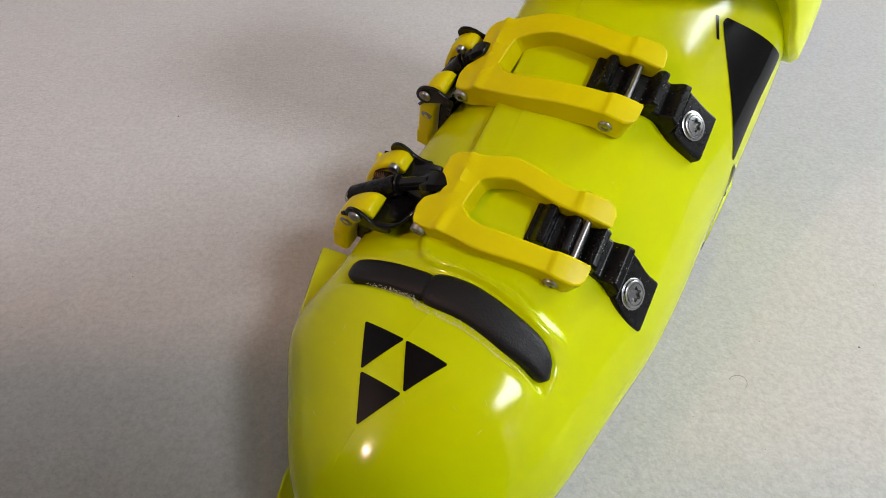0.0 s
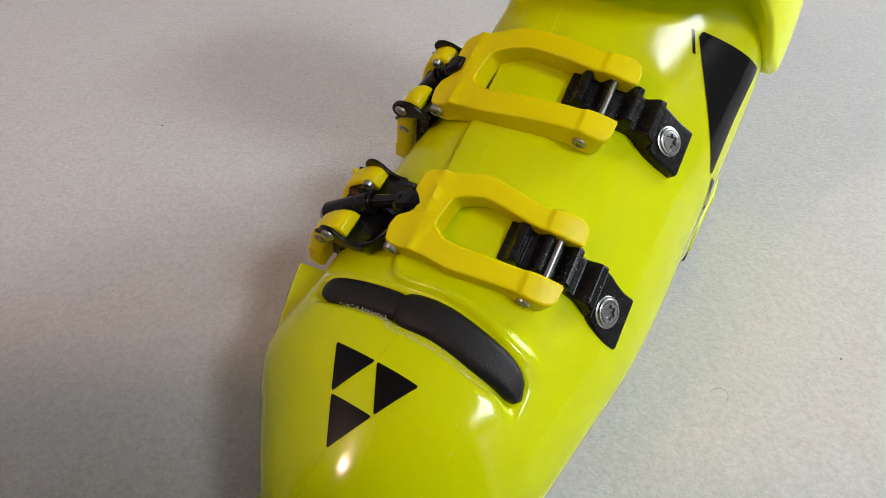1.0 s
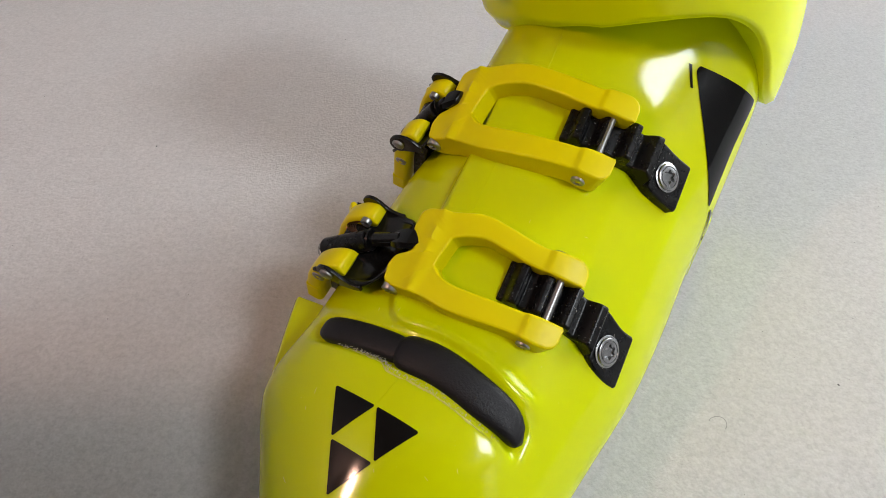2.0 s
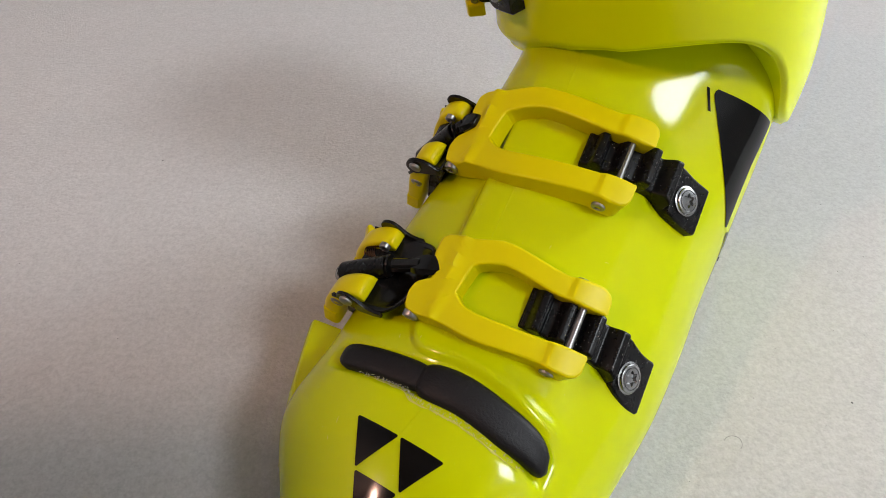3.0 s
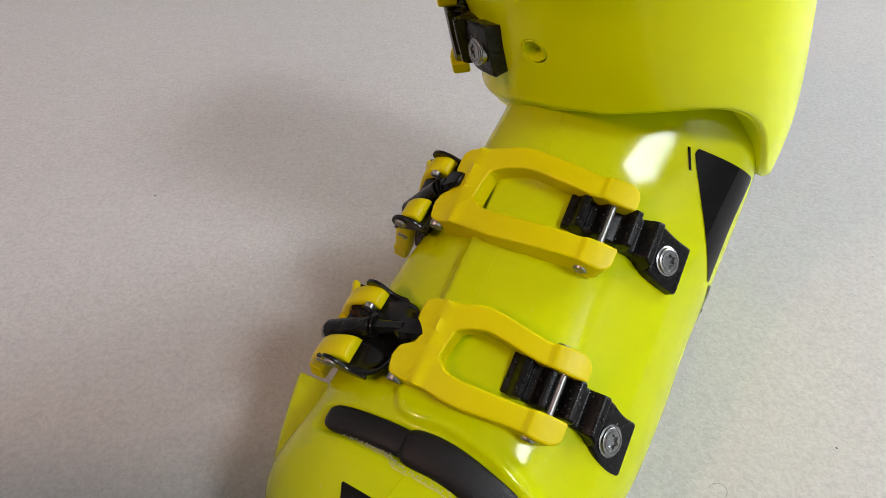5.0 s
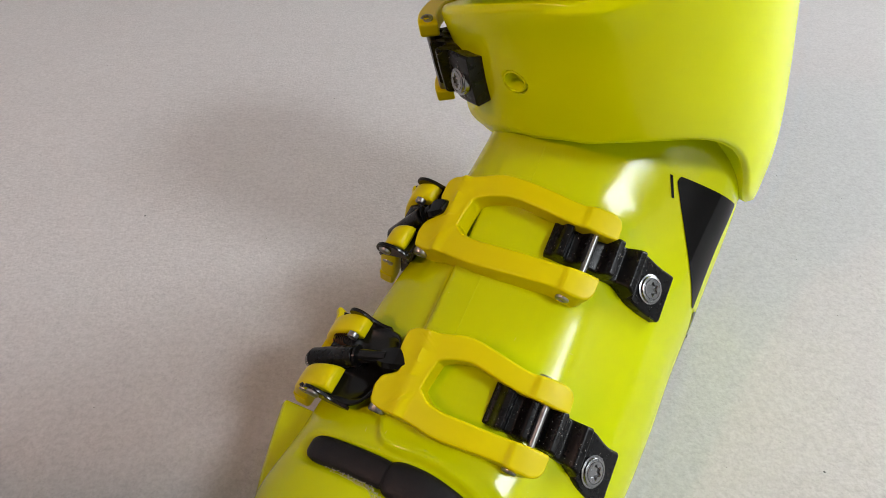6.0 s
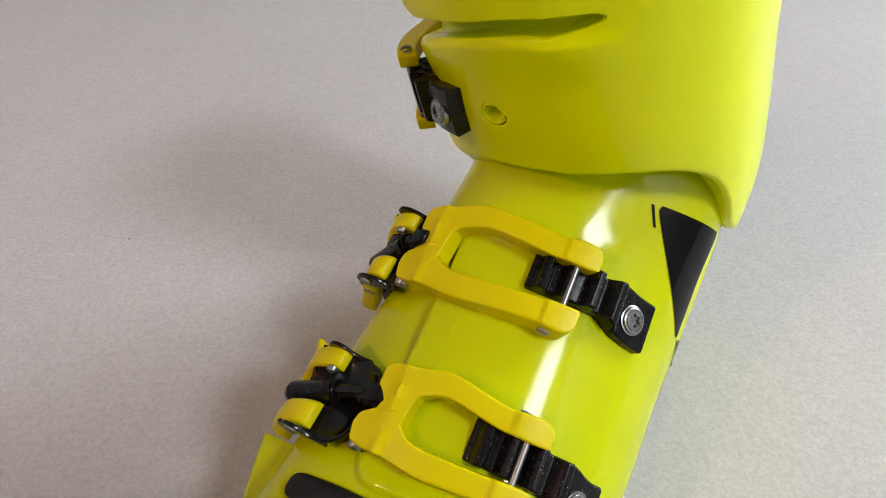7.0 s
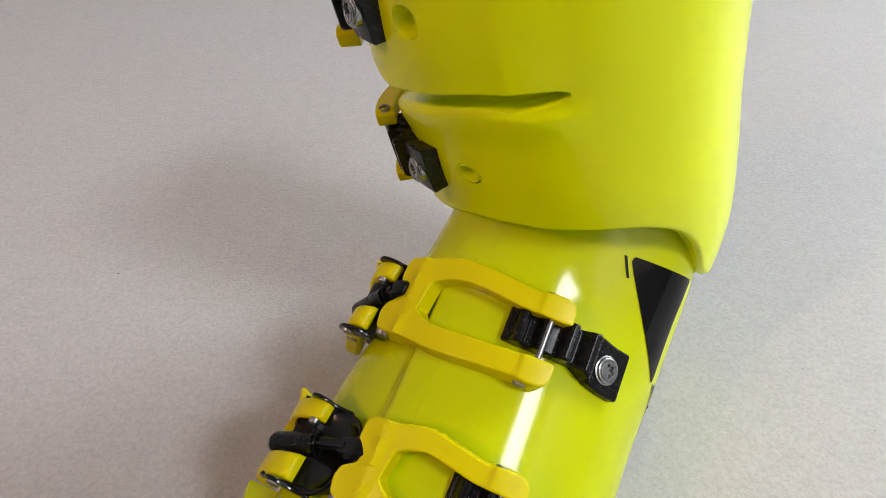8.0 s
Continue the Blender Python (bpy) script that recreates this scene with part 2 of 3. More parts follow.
def section(u):
    vl, vm, vc, zt, z0 = (spline(U, tab, u) for tab in (VL, VM, VC, ZT, Z0))
    if u < TOE_U:
        t = min(1, (TOE_U - u) / (TOE_U - TOE_END))
        fl, fm, fh = (1 - t**1.85) ** (1 / 1.85), (1 - t**2.1) ** (1 / 2.1), (1 - t**2.4) ** (1 / 2.4)
        vl, vm = vc + (vl - vc) * fl, vc + (vm - vc) * fm
        zt = z0 + (zt - z0) * fh
    return vl, vm, vc, zt, z0


def shell_base(u, a):
    """A point of the smooth shell: a from 0, at the outer side, over the top to pi, at the inner side; beyond both down to the sole."""
    vl, vm, vc, zt, z0 = section(u)
    if a < 0 or a > math.pi:
        k = min(1, -a if a < 0 else a - math.pi)
        side = 1 if a < 0 else -1
        # the sides roll in under the foot; the inner side of the heel drops almost straight
        wide = abs((vl if a < 0 else vm) - vc)
        tuck = min(13.0 if a < 0 else 13 - 12.5 * step(90, 140, u), 0.6 * wide)
        bend = 1 - (1 - tuck / max(wide, 0.01)) ** 2
        return Vector((vc - side * wide * math.sqrt(1 - bend * k * k), u, z0 + (14 - z0) * k))
    c, t = math.cos(a), math.sin(a)
    e = 2 / power(u, c < 0)
    return Vector((vc + ((vl - vc) if c > 0 else (vm - vc)) * abs(c) ** e, u, z0 + (zt - z0) * abs(t) ** e))


def shell_normal(u, a):
    e = 0.5
    du = shell_base(u + e, a) - shell_base(u - e, a)
    da = shell_base(u, a + 0.01) - shell_base(u, a - 0.01)
    n = du.cross(da)
    n = -n if n.z < 0 and 0 < a < math.pi else n
    return n.normalized() if n.length > 1e-9 else Vector((0, -1, 0))


# line of the rubber pad across the foot, and of the flap's front edge: v, u
PAD_V, PAD_U = (-60, -50, -35, -22, -8, 7, 19, 30), (-9, -10, -10.5, -10.7, -10.5, -12.2, -14.2, -19)
LIP_V, LIP_U = (-40, -34, -31, -26, -12, 4, 15, 24), (14, 4, -1, -3.5, -3, -4.8, -7.5, -8)
SEAM = -34


def relief(u, v, z):
    """How far the surface stands proud of the smooth shell: the inner flap laps over the outer one; the pad lies in a groove."""
    d = 0.0
    if z > 40:
        wide = 1.0 + 45 * step(14, 36, v)
        lip = spline(LIP_V, LIP_U, v)
        over = step(SEAM - 2.8, SEAM + 1.4, v)
        d += 0.9 * step(lip - wide, lip + 1.0, u) * over * (1 - step(5, 30, v)) * (1 - step(86, 112, u))
        d -= 2.6 * (1 - over) * step(-4, 16, u) * (1 - step(80, 104, u)) * step(-70, -52, v)
        # rounded bead along the flap's front edge
        d += 1.2 * math.exp(-((u - lip - 2.5) / 2.8) ** 2) * step(SEAM, SEAM + 4, v) * (1 - step(18, 32, v))
        g = u - spline(PAD_V, PAD_U, v)
        inside = step(-60, -52, v) * (1 - step(19, 26, v))
        d -= 3.2 * inside * (1 - step(2.5, 6.5, abs(g + 1)))
        # the front of the ankle rises more steeply
        d += 1.8 * step(96, 121, u) * (1 - step(-22, 8, v))
        # flattened inner slope of the ankle
        d -= 1.9 * step(82, 106, u) * step(-8, 22, v) * (1 - step(26, 54, v))
        # swollen edge of the toe box in front of the pad
        d += 0.5 * inside * math.exp(-((g + 10) / 5.0) ** 2)
    return d


def shell_at(u, a, off=0.0):
    p = shell_base(u, a)
    return p + shell_normal(u, a) * (relief(u, p.x, p.z) + off)


def angle_of(u, v):
    """The a of the shell's top at (u, v)."""
    vl, vm, vc, zt, z0 = section(u)
    w = (v - vc) / ((vm - vc) if v > vc else (vc - vl))
    w = max(-1, min(1, w))
    c = abs(w) ** (power(u, w > 0) / 2)
    return math.acos(c if w < 0 else -c)


NA_ = 150
us = [TOE_END + (TOE_U - TOE_END) * (1 - math.cos(math.pi / 2 * i / 36)) for i in range(36)]
us += [TOE_U + 46 * i / 62 for i in range(62)] + [20 + 195 * i / 110 for i in range(111)]
us[0] = TOE_END + 0.02
angles = [-1 + 0.2 * i for i in range(5)] + [math.pi * i / NA_ for i in range(NA_ + 1)] + [math.pi + 0.2 * i for i in range(1, 6)]
bm = bmesh.new()
grid(bm, [[shell_at(u, a) for a in angles] for u in us], caps=True)
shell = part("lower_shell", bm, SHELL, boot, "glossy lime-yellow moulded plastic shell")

# side wall standing off the outer side of the forefoot
bm = bmesh.new()
rows = []
for i in range(15):
    t = i / 14
    u = -44 + 54 * t
    out, top = -66 - 21 * t ** 0.6, 28 + 27 * t ** 0.7
    rows.append([(out + 18 + 4 * t, u, top + 3), (out + 2, u, top + 1), (out, u, top - 2), (out - 1, u, 16), (out + 8, u, 12), (out + 14, u, 12)])
grid(bm, rows, closed=True, caps=True)
part("side_wall", bm, SHELL, boot, "lime plastic side wall of the shell", bevel=2.0, segments=3)


def outline(pts, z0, z1):
    bm = bmesh.new()
    grid(bm, [[(v, u, z) for v, u in pts] for z in (z0, z1)], closed=True, caps=True)
    return bm


def lug(u0, u1, half, nose, z0, z1, n=20):
    """A sole block with a rounded end."""
    pts = [(-13 - half, u1), (-13 - half, u0 + nose)]
    for i in range(1, n):
        a = math.pi * i / n
        pts.append((-13 - half * math.cos(a), u0 + nose - nose * math.sin(a)))
    return outline(pts + [(-13 + half, u0 + nose), (-13 + half, u1)], z0, z1)


part("toe_lug", lug(-97, -46, 43, 44, 5, 19), SHELL, boot, "lime plastic toe lug of the sole", bevel=2.0)
part("toe_sole", lug(-95, -20, 40, 40, 0, 5), SOLE, boot, "black sole pad under the toe", bevel=0.8)
HEEL = [(-66, 150), (-72, 178), (-69, 205), (-52, 224), (-14, 232), (24, 226), (48, 214), (59, 198), (59.8, 180), (57.4, 146)]
part("heel_lug", outline(HEEL, 6, 24), SHELL, boot, "lime plastic heel lug of the sole", bevel=2.0)
part("heel_sole", outline([(v * 0.99, u + 0.5) for v, u in HEEL], 0, 5.8), SOLE, boot, "black sole pad under the heel", bevel=0.8)
bm = bmesh.new()
rows = []
for i in range(40):
    u = -50 + 262 * i / 39
    vl, vm = section(u)[:2]
    inner = 14 - 13 * step(90, 140, u)
    rows.append([(vl + 14, u, 14.2), (vm - inner, u, 14.2), (vm - inner - 1, u, 0), (vl + 15, u, 0)])
grid(bm, rows, closed=True, caps=True)
part("sole", bm, SOLE, boot, "black plastic boot sole", bevel=0.8)


def pad(v0, v1, front, back, top, name):
    bm = bmesh.new()
    rows = []
    n = 30
    for i in range(n + 1):
        t = i / n
        v = v0 + (v1 - v0) * t
        e = max(0.02, (1 - abs(2 * t - 1) ** 9)) ** 0.5
        um = spline(PAD_V, PAD_U, v)
        ring = []
        for k in range(16):
            b = 2 * math.pi * k / 16
            cu, ch = math.cos(b), math.sin(b)
            u = um + (front * (1 - 0.25 * step(6, 22, v)) if cu < 0 else back) * e * abs(cu) ** 0.7 * (1 if cu > 0 else -1)
            a = angle_of(u, v)
            h = (top if ch > 0 else 6) * e * abs(ch) ** 0.7 * (1 if ch > 0 else -1)
            ring.append(shell_base(u, a) + shell_normal(u, a) * (h - 0.6))
        rows.append(ring)
    grid(bm, rows, closed=True, caps=True)
    return part(name, bm, RUBBER, boot, "matt dark grey rubber seal in the toe gap")


pad(-55, -19, 5.2, 4.2, 2.6, "rubber_seal")
pad(-24, 24, 7.0, 5.6, 3.6, "rubber_seal")

# crumbly residue along the front of the seal, and a pale scuffed line on the toe box beside it
rng = random.Random(4)
SEAL_FRONT = ((-55, -26, -22, 8, 24), (-5.0, -5.3, -7.5, -7.8, -6.4))
bm = bmesh.new()
for i in range(1500):
    v = rng.triangular(-46, 20, -6)
    u = spline(PAD_V, PAD_U, v) + spline(*SEAL_FRONT, v) - 0.1 + rng.gauss(0, 0.5)
    a = angle_of(u, v)
    p = shell_base(u, a) + shell_normal(u, a) * rng.uniform(-1.2, 0.5)
    r = rng.uniform(0.07, 0.25)
    m = Matrix.LocRotScale(p * MM, Euler((rng.uniform(0, 3), rng.uniform(0, 3), 0)), Vector((r, r * rng.uniform(0.5, 3.0), r * 0.6)) * MM)
    bmesh.ops.create_icosphere(bm, subdivisions=1, radius=1, matrix=m)
tagged(part("residue", bm, SCUFF, boot, "pale crumbly glue residue along the seal"), kind="stuff")
bm = bmesh.new()
rows = []
for i in range(90):
    v = -42 + 58 * i / 89
    mid_u = spline(PAD_V, PAD_U, v) + spline(*SEAL_FRONT, v) - 1.1 + 0.25 * noise.noise((v * 0.25, 3, 0))
    wide = max(0.05, 0.25 + 0.4 * noise.noise((v * 0.35, 0, 7))) * min(1, i / 10, (89 - i) / 10)
    row = []
    for k in (-1, 0, 1):
        u = mid_u + k * wide
        a = angle_of(u, v)
        row.append(shell_at(u, a, 0.12 + 0.15 * (1 - k * k)))
    rows.append(row)
grid(bm, rows)
part("scuff_line", bm, PALE, shell, "pale scuffed line in the plastic")


def patch(name, corners, mat, where, n=24, off=0.28, label="", bow=0.0):
    """A thin printed triangle on the shell; where turns u and the corners' second number into an angle."""
    bm = bmesh.new()
    A_, B_, C_ = corners
    rows = []
    for i in range(n + 1):
        row = []
        for j in range(i + 1):
            w = [(n - i) / n, (i - j) / n, j / n]
            top = max(w)
            if top > 0.965:
                # blunt the corner
                k = w.index(top)
                w = [0.965 if m == k else 0.0175 + (w[m] - (1 - top) / 2) for m in range(3)]
            w0, w1, w2 = w
            u, c = A_[0] * w0 + B_[0] * w1 + C_[0] * w2 - 4 * bow * w0 * w2, A_[1] * w0 + B_[1] * w1 + C_[1] * w2
            row.append(bm.verts.new(shell_at(u, where(u, c), off) * MM))
        rows.append(row)
    for i in range(n):
        for j in range(i + 1):
            bm.faces.new((rows[i][j], rows[i + 1][j], rows[i + 1][j + 1]))
            if j < i:
                bm.faces.new((rows[i][j], rows[i + 1][j + 1], rows[i][j + 1]))
    ob = part(name, bm, mat, shell, label)
    return ob


def wall_angle(u, z):
    """The a on the inner side wall at height z."""
    vl, vm, vc, zt, z0 = section(u)
    t = max(0, min(1, (z - z0) / (zt - z0)))
    return math.pi - math.asin(t ** (power(u) / 2)) if z > z0 else math.pi + (z0 - z) / (z0 - 14)


# crease on the inner side wall: its shade is laid on as a black strip
bm = bmesh.new()
rows = []
for i in range(33):
    t = i / 32
    u, z = 106 - 34 * t, 84 - 52 * t ** 0.85
    rows.append([shell_at(u + k * 0.35, wall_angle(u + k * 0.35, z - k * 0.25), 0.05) for k in (-1, 1)])
grid(bm, rows)
part("crease_shade", bm, SOLE, shell, "thin black strip painted as the shade in a moulded crease")

# fine mould line along the shell
for u0, u1, v0, v1 in ((-29, -18.5, -20, -17), (-70, -57, -24, -22), (33, 62, -22, -22), (97, 122, -19, -18)):
    bm = bmesh.new()
    rows = []
    for i in range(25):
        t = i / 24
        u, v = u0 + (u1 - u0) * t, v0 + (v1 - v0) * t
        rows.append([shell_at(u, angle_of(u, v + k * 0.16), 0.02 + 0.13 * (1 - abs(k))) for k in (-1, 0, 1)])
    grid(bm, rows)
    part("mould_line", bm, SHELL, shell)

# fine scratches and clinging dust on the shell
rng = random.Random(21)
bm = bmesh.new()
for i in range(16):
    u, v, a = rng.uniform(-60, 60), rng.uniform(-45, 25), rng.uniform(0, 3)
    n = rng.uniform(1.0, 2.6)
    rows = []
    for j in range(6):
        t = (j / 5 - 0.5) * n
        x, y = u + t * math.cos(a), v + t * math.sin(a) + 0.1 * t * t
        w = 0.09 * (1 - abs(2 * j / 5 - 1) ** 2) + 0.01
        rows.append([shell_at(x - k * w * math.sin(a), angle_of(x - k * w * math.sin(a), y + k * w * math.cos(a)), 0.03 + 0.03 * (1 - abs(k))) for k in (-1, 0, 1)])
    grid(bm, rows)
for i in range(110):
    u, v = rng.uniform(-75, 112), rng.uniform(-48, 30)
    r = rng.uniform(0.05, 0.13)
    m = Matrix.LocRotScale(shell_at(u, angle_of(u, v), 0.03) * MM, Euler((rng.uniform(0, 3), 0, rng.uniform(0, 3))), Vector((r, r * rng.uniform(0.6, 2.5), r * 0.7)) * MM)
    bmesh.ops.create_icosphere(bm, subdivisions=1, radius=1, matrix=m)
tagged(part("dust", bm, PALE, shell, "pale dust specks and fine scratches on the plastic"), kind="stuff")

# three printed triangles on the toe: corners as u, v
LOGO = [(-28.7, -35.7), (-31.0, -3.9), (-56.2, -21.9)]


def mid(p, q, t=0.5):
    return (p[0] * (1 - t) + q[0] * t, p[1] * (1 - t) + q[1] * t)


for k in range(3):
    p, q, r = LOGO[k], LOGO[(k + 1) % 3], LOGO[(k + 2) % 3]
    patch("printed_triangle", (p, mid(p, q, 0.492), mid(p, r, 0.492)), DECAL, angle_of)


SIDE = [(122, 136), (140, 117), (104.5, 86)]
patch("printed_side_triangle", SIDE, DECAL, wall_angle, label="large black printed triangle", bow=3.2)
patch("printed_side_mark", ((106.6, 85), (109.6, 81), (104.2, 65)), DECAL, wall_angle)
bm = bmesh.new()
grid(bm, [[shell_at(120.8 - 4.6 * i / 8 + k * 0.2, wall_angle(120.8 - 4.6 * i / 8 + k * 0.2, 136.3 - 6.9 * i / 8 - k * 0.25), 0.28) for k in (-1, 0, 1)] for i in range(9)])
part("printed_side_line", bm, DECAL, shell)

# ---- cuff ----
CZ = (95, 120, 140, 170, 200, 240, 285)
CF = (112, 110, 107, 97, 90, 80, 70)
CB = (216, 216, 215, 211, 206, 200, 194)
CM = (63, 63.2, 61.4, 55, 47.8, 40.5, 37.5)
CL = (-70, -69, -68, -70, -72, -75, -76)


def cuff_base(a, z, off=0.0):
    """a: 0 at the front, rising towards the inner side."""
    f, b, m, l = (spline(CZ, tab, z) for tab in (CF, CB, CM, CL))
    uc, vc = f + (b - f) * 0.55, (m + l) / 2
    c, t = math.cos(a), math.sin(a)
    e = 2 / (2.9 if t < 0 and c > 0 else 2.25)
    u = uc - ((uc - f + off) if c > 0 else (b - uc + off)) * (1 if c > 0 else -1) * abs(c) ** e
    v = vc + ((m - vc + off) if t > 0 else (vc - l + off)) * (1 if t > 0 else -1) * abs(t) ** e
    return Vector((v, u, z))


def turn(a):
    d = math.degrees(a) % 360
    return d - 360 if d > 180 else d


def cuff_edge(a):
    return spline((-180, -120, -80, -35, -15, 0, 12, 27, 40, 51, 58, 62, 67, 80, 100, 130, 180), (100, 105, 126, 132.8, 141, 148.5, 153.5, 157, 156.5, 150, 139.5, 130, 119, 108, 98, 94, 100), turn(a))


def slit_z(d):
    return 206.2 + 0.33 * (d + 8)


def cuff_relief(a, z):
    d = turn(a)
    h = z - slit_z(d)
    r = 0.0
    # the slit narrows to a rounded end at the inner side
    open_ = 1.25 * math.sqrt(min(1, max(0.0001, (15.5 - d) / 15)))
    # the flap above sags a little in the middle
    sag = 3.4 - 1.5 * math.exp(-((d + 10) / 14) ** 2)
    # upper flap stands forward of the lower band
    wide = 25 * (1 - step(-72, -30, d))
    r += 6.5 * step(wide - 1, wide + 3, h) * (1 - step(-15, 18, d)) * (1 - step(12, 60, h) * 0.5)
    # lips and the slit between them
    r += 2.6 * math.exp(-((h + 7.4) / (3.2 if h > -7.4 else 9.0)) ** 2) * (1 - step(2, 24, d))
    r -= 5.6 * step(-3.6 * open_, -3.6 * open_ + 1.1, h) * (1 - step(wide + sag * open_ - 1.1, wide + sag * open_, h))
    # rolled lower rim
    e = z - cuff_edge(a)
    k = 1 - step(-25, 0, d) if d < 60 else 0.0
    r -= (2.2 + 3.0 * k) * (1 - step(0, 3.5 + 7 * k, e)) ** 2
    # drilled rivet holes
    for ha, hz in HOLES:
        q = math.hypot((d - ha) * 1.15, z - hz)
        r -= 5.5 * (1 - step(4.0, 4.7, q))
    return r


HOLES = ((-12.9, 170.8), (-16.6, 229.5))


def cuff_point(a, z, off=0.0):
    return cuff_base(a, z, off + cuff_relief(a, z))


# finer steps over the part with the slit and the holes; the rows follow the slit
fine = [-75 + 0.5 * i for i in range(220)]
coarse = [35 + 250 * i / 90 for i in range(1, 90)]
cuff_angles = [radians(d) for d in fine + coarse]


def cuff_levels(a):
    d = turn(a)
    lo, e = slit_z(d) - 5, cuff_edge(a)
    hi = lo + 10 + 25 * (1 - step(-72, -30, d))
    zs = [e + (lo - e) * t for t in [0, 0.008, 0.02, 0.04, 0.06] + [0.08 + 0.92 * i / 96 for i in range(96)]]
    zs += [lo + (hi - lo) * i / 34 for i in range(34)]
    return zs + [hi + (285 - hi) * i / 100 for i in range(101)]


bm = bmesh.new()
columns = [[cuff_point(a, z) for z in cuff_levels(a)] for a in cuff_angles]
rows = [list(r) for r in zip(*columns)]
for t in (1.0, 0.5, 0.1, 0.0):
    rows.append([cuff_base(a, cuff_edge(a) * (1 - t) + 284 * t + 1, -7 - 13 * (1 - t) ** 4) for a in cuff_angles])
rows.append([Vector(p) for p in rows[0]])
grid(bm, rows, closed=True)
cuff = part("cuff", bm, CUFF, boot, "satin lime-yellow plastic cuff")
bm = bmesh.new()
grid(bm, [[cuff_base(2 * math.pi * i / 60, z, o) for i in range(60)] for z, o in ((172, -9), (285, -9), (296, -11), (298, -15), (292, -19), (200, -20))], closed=True)
liner_mesh = bm
for ha, hz in HOLES:
    # round drilled hole with a smooth wall
    c = cuff_base(radians(ha), hz)
    n = (cuff_base(radians(ha + 1), hz) - cuff_base(radians(ha - 1), hz)).cross(cuff_base(radians(ha), hz + 1) - cuff_base(radians(ha), hz - 1)).normalized()
    n = -n if n.y > 0 else n
    q = n.to_track_quat("Z", "Y").to_matrix()
    bm = bmesh.new()
    prof = [(4.95, -1.6), (4.5, -0.3), (4.2, -0.12), (3.95, -0.2), (3.75, -0.7), (3.5, -5.2), (0.01, -5.4)]
    base = c + n * (6.5 * 0.3 if hz > 220 else 0.0)
    grid(bm, [[base + q @ Vector((r * math.cos(2 * math.pi * i / 32), r * math.sin(2 * math.pi * i / 32), h)) for i in range(32)] for r, h in prof], closed=True)
    part("drilled_hole", bm, CUFF, cuff)
bm = liner_mesh
part("liner", bm, LINER, boot, "dark grey fabric inner boot")


# ---- buckles ----
class Strap:
    """A strip round the instep: s across the foot, w towards the heel and up the instep, h off the strip."""

    def __init__(self, origin, ss, hs, slope=28.0):
        self.o, self.ss, self.hs = origin, ss, hs
        self.cw, self.sw = math.cos(radians(slope)), math.sin(radians(slope))

    def at(self, s, w, h):
        n = spline(self.ss, self.hs, s)
        d = (spline(self.ss, self.hs, s + 0.5) - spline(self.ss, self.hs, s - 0.5))
        k = math.hypot(d, 1)
        s2, n2 = s - d / k * h, n + h / k
        return Vector((self.o[0] + s2, self.o[1] + w * self.cw - n2 * self.sw, self.o[2] + w * self.sw + n2 * self.cw))


class CuffStrap:
    """A strip round the front of the cuff: s to the inner side, w up the cuff."""

    def __init__(self, d0, z0, lift=0.0):
        self.d0, self.z0, self.lift = d0, z0, lift

    def at(self, s, w, h):
        return cuff_base(radians(self.d0 + s * 0.95), self.z0 + w + 0.12 * s, h + self.lift)


def lerp_list(pts, n):
    out, seg = [], len(pts) - 1
    for i in range(n + 1):
        x = seg * i / n
        k = min(int(x), seg - 1)
        t = x - k
        out.append(tuple(a * (1 - t) + b * t for a, b in zip(pts[k], pts[k + 1])))
    return out


def rod(bm, p, q, r, seg=14, r2=None, rings=1):
    """A round bar between two points in millimetres."""
    p, q = Vector(p), Vector(q)
    m = Matrix.Translation((p + q) / 2 * MM) @ (q - p).to_track_quat("Z", "Y").to_matrix().to_4x4()
    bmesh.ops.create_cone(bm, cap_ends=True, segments=seg, radius1=r * MM, radius2=(r if r2 is None else r2) * MM, depth=(q - p).length * MM, matrix=m)


def dome(name, p, n, r, parent, h=0.8, socket=True, mat=None):
    """A pin or rivet head: flat domed disc with a star socket."""
    p, n = Vector(p), Vector(n).normalized()
    q = n.to_track_quat("Z", "Y").to_matrix()
    bm = bmesh.new()
    prof = [(r, -1.5), (r, h * 0.45), (r * 0.93, h * 0.8), (r * 0.72, h)]
    k = 24
    rows = [[p + q @ Vector((a * math.cos(2 * math.pi * i / k), a * math.sin(2 * math.pi * i / k), z)) for i in range(k)] for a, z in prof]
    if socket:
        def star(i, f):
            return r * f * (0.46 + 0.08 * math.cos(6 * 2 * math.pi * i / k))
        rows.append([p + q @ Vector((star(i, 1.1) * math.cos(2 * math.pi * i / k), star(i, 1.1) * math.sin(2 * math.pi * i / k), h * 1.0)) for i in range(k)])
        rows.append([p + q @ Vector((star(i, 1.0) * math.cos(2 * math.pi * i / k), star(i, 1.0) * math.sin(2 * math.pi * i / k), h - 0.3)) for i in range(k)])
        rows.append([p + q @ Vector((star(i, 0.9) * math.cos(2 * math.pi * i / k), star(i, 0.9) * math.sin(2 * math.pi * i / k), h - 1.4)) for i in range(k)])
    else:
        rows.append([p + q @ Vector((r * 0.3 * math.cos(2 * math.pi * i / k), r * 0.3 * math.sin(2 * math.pi * i / k), h * 1.15)) for i in range(k)])
    grid(bm, rows, closed=True, caps=True)
    return part(name, bm, mat or STEEL, parent)


